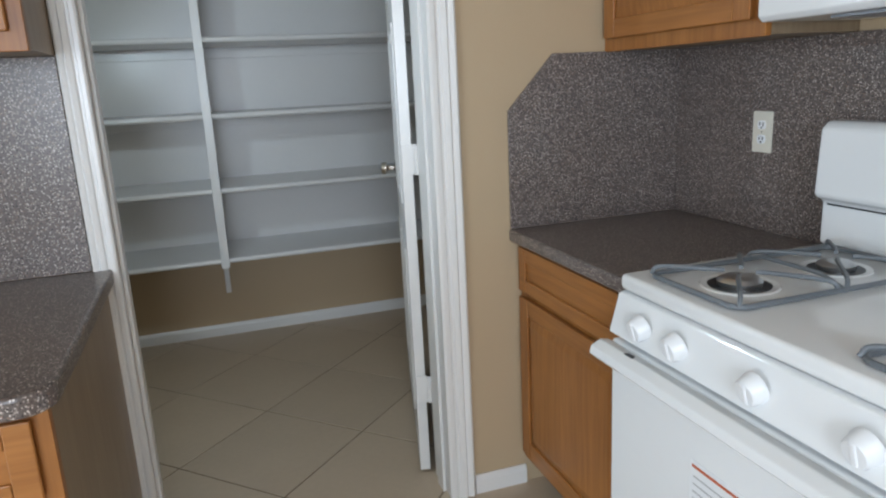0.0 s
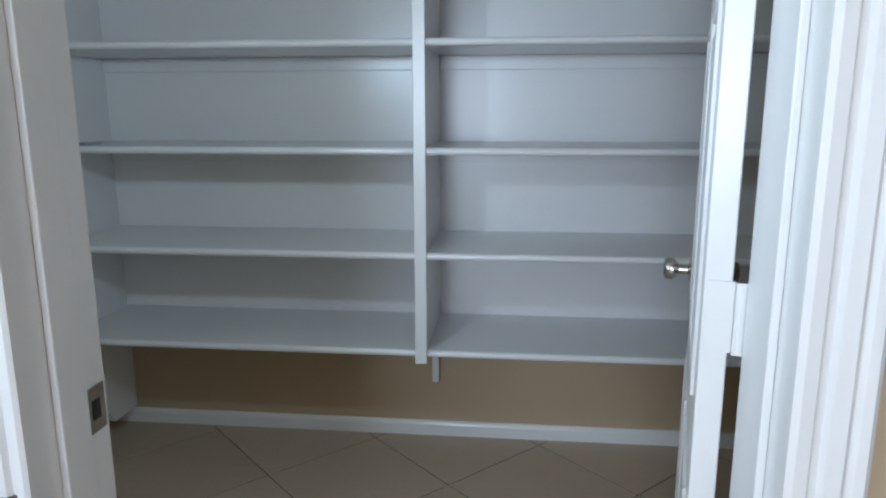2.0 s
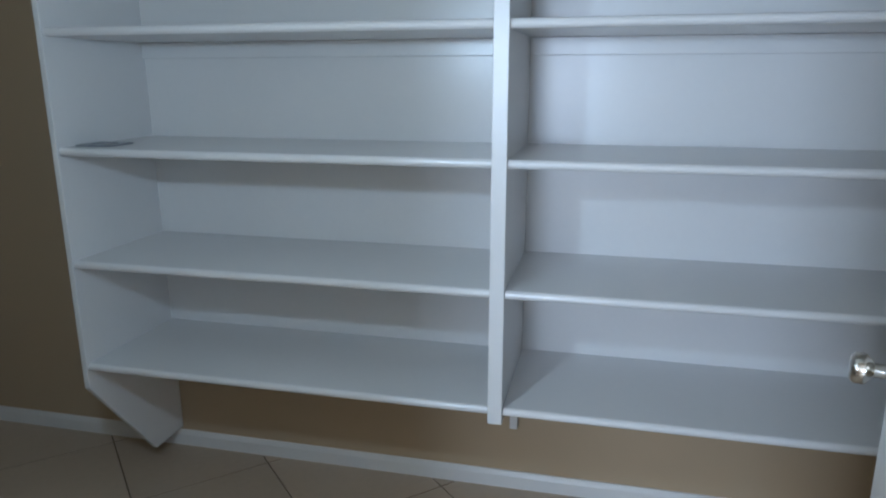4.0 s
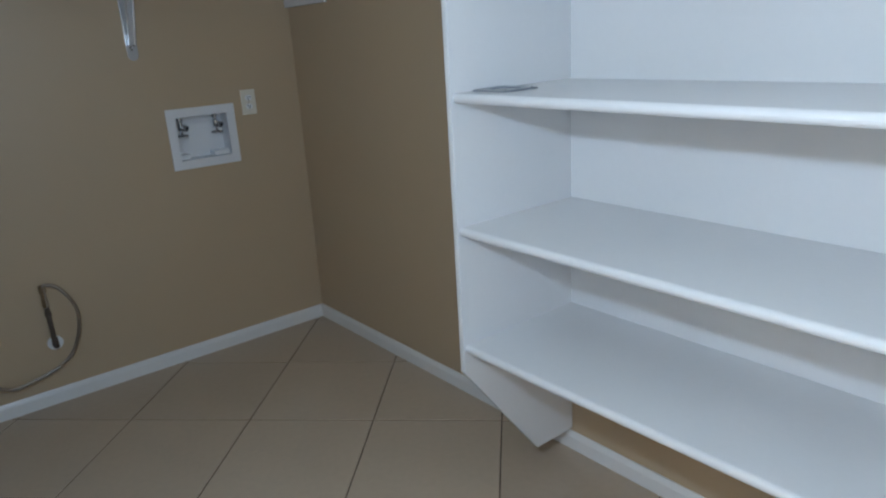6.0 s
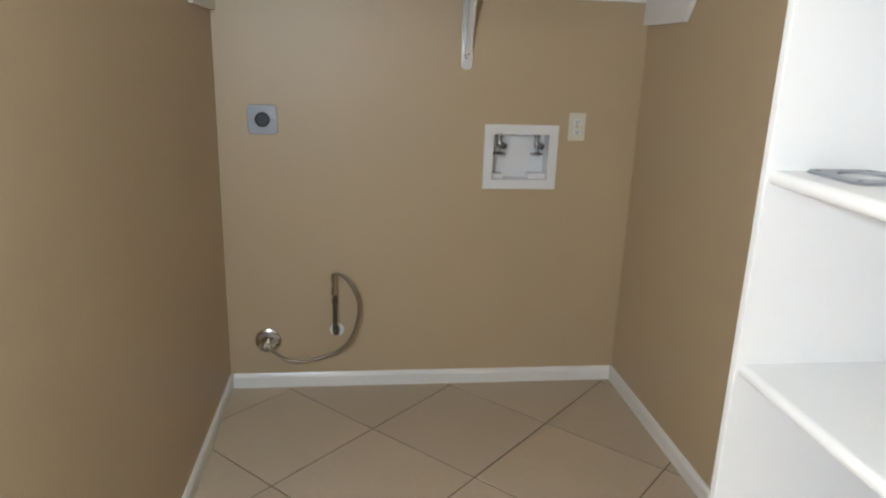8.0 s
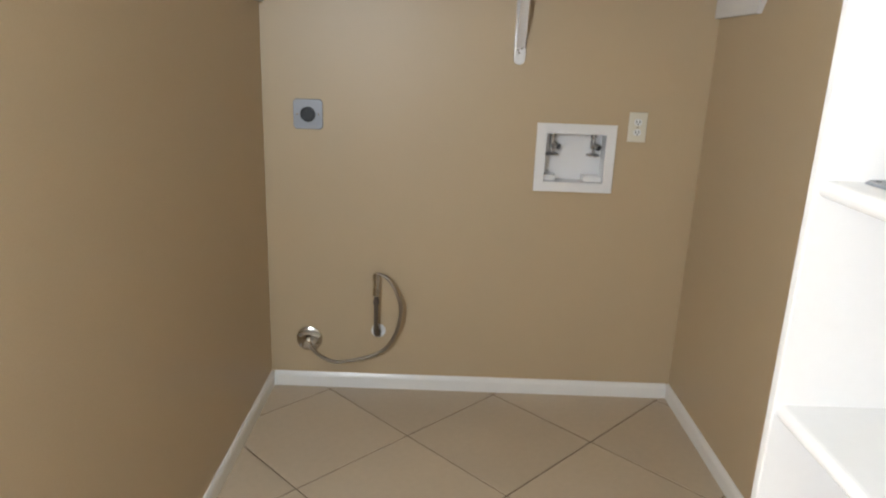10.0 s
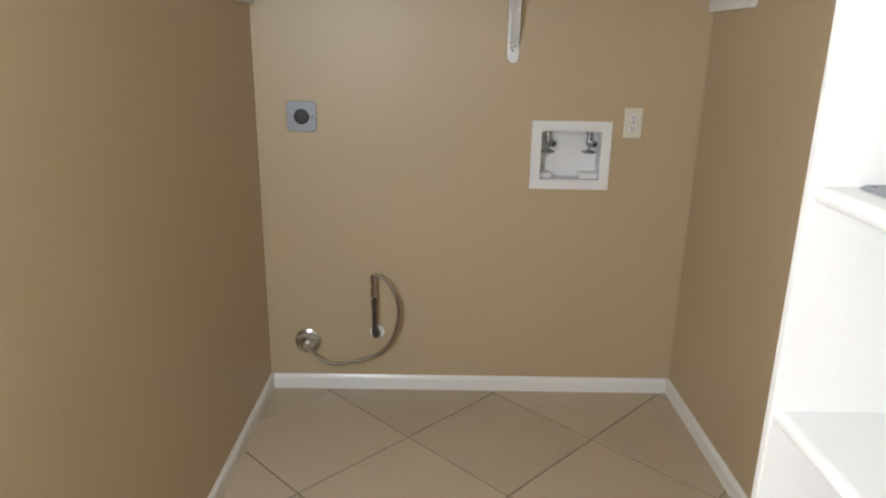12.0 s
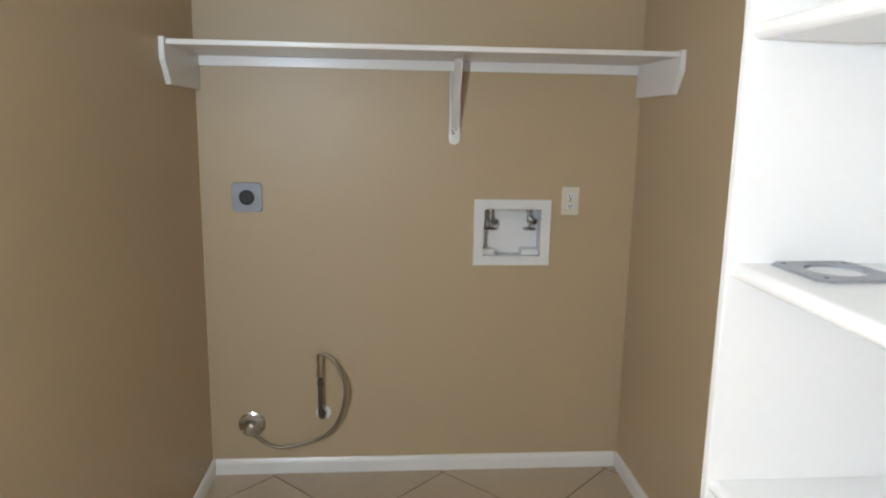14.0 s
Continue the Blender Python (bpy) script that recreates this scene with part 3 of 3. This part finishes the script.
# ---- kitchen ----
def panel_door(name, parent, w, h, mat_v, mat_h, knob=False):
    """Raised-panel oak front in the local xz plane, facing -y: origin low and left."""
    d = part(name, box(0.004, w - 0.004, -0.012, -0.001, 0.004, h - 0.004), mat_v, parent)
    s = min(0.055, h * 0.3)
    for a, b in ((0, s), (w - s, w)):
        part("stile", box(a, b, -0.020, -0.0121, 0, h, bevel=0.003), mat_v, d)
    for a, b in ((0, s), (h - s, h)):
        part("rail", box(s + 0.0005, w - s - 0.0005, -0.0195, -0.0121, a, b, bevel=0.003), mat_h, d)
    bm = bmesh.new()
    o, i = (s + 0.002, s + 0.002, w - s - 0.002, h - s - 0.002), (s + 0.03, s + 0.03, w - s - 0.03, h - s - 0.03)
    if i[2] > i[0] and i[3] > i[1]:
        lo = [bm.verts.new((x, -0.0125, z)) for x, z in ((o[0], o[1]), (o[2], o[1]), (o[2], o[3]), (o[0], o[3]))]
        hi = [bm.verts.new((x, -0.0185, z)) for x, z in ((i[0], i[1]), (i[2], i[1]), (i[2], i[3]), (i[0], i[3]))]
        bm.faces.new(hi)
        for k in range(4):
            bm.faces.new((lo[k], lo[(k + 1) % 4], hi[(k + 1) % 4], hi[k]))
        part("raised_panel", bm, mat_v, d)
    return d


def put(ob, m):
    ob.matrix_local = m
    return ob


def base_cabinet(label, w, m, deep=0.595, side=None):
    """Origin at the floor, back corner; front faces -y."""
    c = thing("base_cabinet", label, "cabinet", m)
    part("body", box(0, w, 0.02 - deep, -0.002, 0.10, 0.874), side or VENEER, c)
    part("toe_kick", box(0.0, w, 0.085 - deep, 0.105 - deep, 0.0, 0.0995), DARK, c)
    part("face_frame", box(0, w, -deep, 0.0195 - deep, 0.10, 0.874, bevel=0.001), OAK, c)
    put(panel_door("drawer_front", c, w - 0.05, 0.145, OAK_X, OAK_X), pose(0.025, -deep, 0.715))
    n = 1 if w < 0.7 else 2
    for k in range(n):
        put(panel_door("cabinet_door", c, (w - 0.05) / n - 0.004, 0.56, OAK, OAK_X), pose(0.025 + k * (w - 0.05) / n, -deep, 0.135))
    return c


def wall_cabinet(label, w, m, z0=1.453, h=0.76, depth=0.265):
    c = thing("wall_cabinet", label, "cabinet", m)
    part("body", box(0, w, -depth, -0.002, z0, z0 + h), VENEER, c)
    part("face_frame", box(0, w, -depth - 0.02, -depth - 0.0005, z0 - 0.004, z0 + h, bevel=0.0015), OAK, c)
    n = 1 if w < 0.7 else 2
    for k in range(n):
        put(panel_door("cabinet_door", c, (w - 0.05) / n - 0.004, h - 0.07, OAK, OAK_X), pose(0.025 + k * (w - 0.05) / n, -depth - 0.0205, z0 + 0.035))
    return c


def counter(label, outline, m):
    return tagged_part("countertop", prism(outline, "z", 0.8745, 0.914, bevel=0.008, seg=3), GRANITE, label, "countertop", m)


def tagged_part(name, bm, mat, label, category, m=Matrix(), kind=""):
    ob = part(name, bm, mat, None, "", False)
    ob.matrix_world = m
    return tagged(ob, label, category, "", kind)


# the run beside the doorway
LC = 0.0
BAR = KITCHEN @ Matrix.Diagonal((1, 1, 1.028, 1))
base_cabinet("honey oak base cabinet with raised panels beside pantry doorway", 0.60, BAR @ pose(LC - 0.60, 0, 0), 0.79)
base_cabinet("honey oak base cabinet under the long countertop", 0.90, BAR @ pose(LC - 1.505, 0, 0), 0.79)
r = 0.06
corner = [(LC + 0.02 - r + r * math.sin(a), -0.84 + r - r * math.cos(a)) for a in (math.pi / 2 * k / 6 for k in range(7))]
counter("brown speckled laminate countertop with rounded corner", [(-1.6, -0.002), (-1.6, -0.84)] + corner + [(LC + 0.02, -0.002)], BAR)
tagged_part("backsplash", box(-1.6, -0.029, -0.012, -0.001, 0.9145, 1.452, bevel=0.002), GRANITE, "speckled laminate backsplash panel on the kitchen wall", "backsplash", BAR)
wall_cabinet("light oak wall cabinet beside the pantry doorway", 0.76, BAR @ pose(-0.79, 0, 0))
wall_cabinet("light oak wall cabinet over the long countertop", 0.76, BAR @ pose(-1.555, 0, 0))

# the range wall: local x runs along the wall away from the pantry, front faces the room
RW = KITCHEN @ pose(STOVE_X, 0, 0, 0, 0, -90)
CW = 0.680
base_cabinet("honey oak base cabinet with drawer beside the range", CW - 0.006, RW @ pose(0.003, 0, 0))
counter("brown speckled laminate countertop in the range corner", [(0.002, -0.002), (CW - 0.003, -0.002), (CW - 0.003, -0.635), (0.002, -0.635)], RW)
tagged_part("backsplash", box(0.015, 2.5, -0.012, -0.001, 0.9145, 1.452, bevel=0.002), GRANITE, "speckled laminate backsplash behind the range", "backsplash", RW)
tagged_part("backsplash", prism([(STOVE_X - 0.001, 0.9145), (1.187, 0.9145), (1.187, 1.286), (1.343, 1.452), (STOVE_X - 0.001, 1.452)], "y", -0.012, -0.001, bevel=0.0015), GRANITE,
            "speckled laminate backsplash end panel with clipped corner", "backsplash", KITCHEN)
wall_cabinet("honey oak wall cabinet in the range corner", CW - 0.004, RW @ pose(0.002, 0, 0))
wall_cabinet("honey oak wall cabinet over the range hood", 0.915, RW @ pose(CW, 0, 0), 1.70, 0.513)
base_cabinet("honey oak base cabinet past the range", 0.75, RW @ pose(CW + 0.933, 0, 0))
counter("brown speckled laminate countertop past the range", [(CW + 0.926, -0.002), (CW + 1.688, -0.002), (CW + 1.688, -0.635), (CW + 0.926, -0.635)], RW)
wall_cabinet("honey oak wall cabinet past the range", 0.75, RW @ pose(CW + 0.926, 0, 0))
duplex(RW @ pose(0.402, -0.012, 1.200, 0, 0, -90), "ivory duplex outlet on the laminate backsplash")

hood = thing("range_hood", "white enamelled range hood under the wall cabinet", "range hood", RW @ pose(CW + 0.002, 0, 0))
part("shell", prism([(-0.002, 1.478), (-0.30, 1.478), (-0.312, 1.490), (-0.312, 1.60), (-0.29, 1.698), (-0.002, 1.698)], "x", 0, 0.912, bevel=0.004), ENAMEL, hood)
part("filter", box(0.16, 0.75, -0.27, -0.05, 1.472, 1.4775), GREYP, hood, "grey mesh grease filter")

# ---- gas range ----
RNG = RW @ pose(CW + 0.003, -0.024, 0) @ Matrix.Diagonal((1, 1, 1.02, 1))
rg = thing("gas_range", "white enamelled gas range with four burners and wide centre", "range", RNG)
RWD, RF = 0.914, -0.625
part("body", box(0.0, RWD, RF + 0.002, -0.002, 0.06, 0.884, bevel=0.004), ENAMEL, rg)
part("plinth", box(0.03, RWD - 0.03, RF + 0.06, -0.04, 0.0, 0.0595), DARK, rg)
bm = bmesh.new()
add_box(bm, -0.001, RWD + 0.001, RF - 0.012, -0.002, 0.885, 0.922, bevel=0.012, seg=4)
part("cooktop", bm, ENAMEL, rg, "", True)
part("control_panel", prism([(RF + 0.001, 0.7905), (RF - 0.042, 0.790), (RF - 0.016, 0.880), (RF + 0.001, 0.8835)], "x", 0.002, RWD - 0.002, bevel=0.004), ENAMEL, rg)
part("oven_door", box(0.004, RWD - 0.004, RF - 0.036, RF + 0.001, 0.215, 0.775, bevel=0.008, seg=3), ENAMEL, rg)
part("drawer", box(0.004, RWD - 0.004, RF - 0.034, RF + 0.001, 0.065, 0.205, bevel=0.008, seg=3), ENAMEL, rg)
hd = part("door_handle", prism([(RF - 0.037, 0.770), (RF - 0.062, 0.774), (RF - 0.086, 0.762), (RF - 0.090, 0.745), (RF - 0.080, 0.735), (RF - 0.070, 0.748), (RF - 0.037, 0.752)], "x", -0.004, RWD + 0.004, bevel=0.003), ENAMEL, rg, "white full-width oven handle")
part("handle_slot", prism([(0.10, 0), (0.13, 0), (0.125, 0.010), (0.105, 0.010)], "z", 0.0, 0.002), BLACK, hd).matrix_local = pose(0, RF - 0.064, 0.7735)
for x in (0.12, 0.238, 0.448, 0.662, 0.790):
    m = pose(x, RF - 0.031, 0.836, 106, 0, 0)
    k = part("knob", lathe([(0.029, 0), (0.029, 0.006), (0.026, 0.010), (0.0245, 0.024), (0.021, 0.028), (0.006, 0.0285)], m, 28), KNOBW, rg, "round white plastic burner knob", True)
    b = box(-0.006, 0.006, -0.020, 0.020, 0.014, 0.031, bevel=0.003)
    part("grip", b, KNOBW, k).matrix_local = m
    part("print_mark", box(-0.012, 0.012, RF - 0.0215, RF - 0.0195, 0, 0.003), PAPER, rg).matrix_local = pose(x + 0.03, 0.0045, 0.868)
# backguard
part("backguard", prism([(-0.003, 0.9225), (-0.060, 0.9225), (-0.060, 1.03), (-0.090, 1.045), (-0.082, 1.205), (-0.062, 1.222), (-0.003, 1.222)], "x", 0.0, RWD, bevel=0.01, seg=3), ENAMEL, rg)
# black strip laid on the face as the shade under the overhang
part("shadow_gap", box(0.02, RWD - 0.02, -0.0625, -0.0605, 1.022, 1.026), BLACK, rg)
# burners and grates
for bx in (0.195, 0.719):
    for by, rr in ((-0.475, 0.052), (-0.215, 0.046)):
        part("burner_bowl", lathe([(rr + 0.028, 0.9222), (rr + 0.026, 0.9255), (rr + 0.016, 0.9245), (rr + 0.012, 0.9235)], pose(bx, by, 0), 32), ENAMEL, rg, "", True)
        part("burner_well", lathe([(rr + 0.0118, 0.9232), (rr + 0.0118, 0.9242)], pose(bx, by, 0), 32), BLACK, rg)
        bc = part("burner_cap", lathe([(rr - 0.008, 0.9245), (rr - 0.006, 0.934), (rr - 0.014, 0.940), (rr - 0.03, 0.943), (0.004, 0.944)], pose(bx, by, 0), 28), ALU, rg, "aluminium gas burner head", True)
    bm = bmesh.new()
    x0, x1, y0, y1, zt = bx - 0.135, bx + 0.135, -0.60, -0.085, 0.948
    ring = []
    rc = 0.03
    for cx, cy, a0 in ((x1 - rc, y1 - rc, 0), (x0 + rc, y1 - rc, 90), (x0 + rc, y0 + rc, 180), (x1 - rc, y0 + rc, 270)):
        ring += [(cx + rc * math.cos(radians(a0 + 18 * k)), cy + rc * math.sin(radians(a0 + 18 * k)), 0.9295) for k in range(6)]
    tube(ring + [ring[0]], 0.0058, 8, bm)
    part("grate_ring", bm, IRON, rg, "", True)
    for by in (-0.475, -0.215):
        for a in range(45, 360, 90):
            c, s = math.cos(radians(a)), math.sin(radians(a))
            ex, ey = bx + (0.135 if c > 0 else -0.135), by + (0.12 if s > 0 else -0.12)
            part("grate_finger", tube(smooth_path([(ex, ey, 0.930), (ex - c * 0.02, ey - s * 0.02, zt), (bx + c * 0.055, by + s * 0.055, zt + 0.004), (bx + c * 0.03, by + s * 0.03, zt + 0.004)], 4), 0.005, 8), IRON, rg, "", True)
    part("grate_bar", tube([(x0 + 0.004, (y0 + y1) / 2, 0.932), (bx - 0.08, (y0 + y1) / 2, zt), (bx + 0.08, (y0 + y1) / 2, zt), (x1 - 0.004, (y0 + y1) / 2, 0.932)], 0.005, 8), IRON, rg, "", True)
# energy label on the oven door: unreadable print as bars
lab = thing("door_label", "printed label stuck on the oven door", "label", RNG @ pose(0.30, RF - 0.0365, 0.505))
part("orange_bar", box(0, 0.17, -0.0008, 0, 0.105, 0.111), ORANGE, lab)
part("sheet", box(-0.005, 0.175, -0.0004, 0, 0.0, 0.120), KNOBW, lab)
for k in range(5):
    part("print_line", box(0.004, 0.13 - 0.02 * (k % 3), -0.0008, -0.0004, 0.085 - 0.016 * k, 0.088 - 0.016 * k), PAPER, lab)

# ---- floor, laid diagonally ----
floor = structure("floor", box(-3.22, 1.71, -2.63, BACK_Y + 0.1, -0.06, -0.003), GROUT, "beige ceramic floor tiles laid diagonally with brown grout", "floor")
D, TX, TY, GAP = 0.357, -1.948, 3.735, 0.005


def clipped(poly, lim):
    for ax, sign, v in ((0, 1, lim[0]), (0, -1, lim[1]), (1, 1, lim[2]), (1, -1, lim[3])):
        out = []
        for i, p in enumerate(poly):
            q = poly[(i + 1) % len(poly)]
            a, b = sign * (p[ax] - v), sign * (q[ax] - v)
            if a >= 0:
                out.append(p)
            if (a < 0) != (b < 0):
                t = a / (a - b)
                out.append((p[0] + t * (q[0] - p[0]), p[1] + t * (q[1] - p[1])))
        poly = out
        if not poly:
            return []
    return poly


whole = None
rng = random.Random(4)
for i in range(-24, 30):
    for j in range(-30, 12):
        if (i + j) % 2 == 0:
            continue
        cx, cy = TX + i * D, TY + j * D
        half = D - GAP * 0.707
        lim = (-3.15, 1.65, -2.56, BACK_Y + 0.02)
        if not (lim[0] - D < cx < lim[1] + D and lim[2] - D < cy < lim[3] + D):
            continue
        local = [(-half, 0), (0, -half), (half, 0), (0, half)]
        inside = lim[0] < cx - half and cx + half < lim[1] and lim[2] < cy - half and cy + half < lim[3]
        if inside and whole:
            me = whole
        else:
            poly = clipped([(cx + a, cy + b) for a, b in local], lim)
            if len(poly) < 3:
                continue
            bm = bmesh.new()
            pts = [(a - cx, b - cy) for a, b in poly]
            mx, my = sum(p[0] for p in pts) / len(pts), sum(p[1] for p in pts) / len(pts)
            lo = [bm.verts.new((*p, -0.006)) for p in pts]
            mid = [bm.verts.new((*p, -0.0015)) for p in pts]
            hi = [bm.verts.new((p[0] + (mx - p[0]) * 0.008, p[1] + (my - p[1]) * 0.008, 0)) for p in pts]
            bm.faces.new(hi)
            for k in range(len(pts)):
                n_ = (k + 1) % len(pts)
                bm.faces.new((lo[k], lo[n_], mid[n_], mid[k])), bm.faces.new((mid[k], mid[n_], hi[n_], hi[k]))
            bmesh.ops.recalc_face_normals(bm, faces=bm.faces[:])
            me = bpy.data.meshes.new("tile")
            bm.to_mesh(me)
            bm.free()
            me.materials.append(TILE)
            if inside:
                whole = me
        t = new("tile", me)
        t.parent = floor
        t.location = (cx, cy, rng.uniform(-0.0004, 0.0))
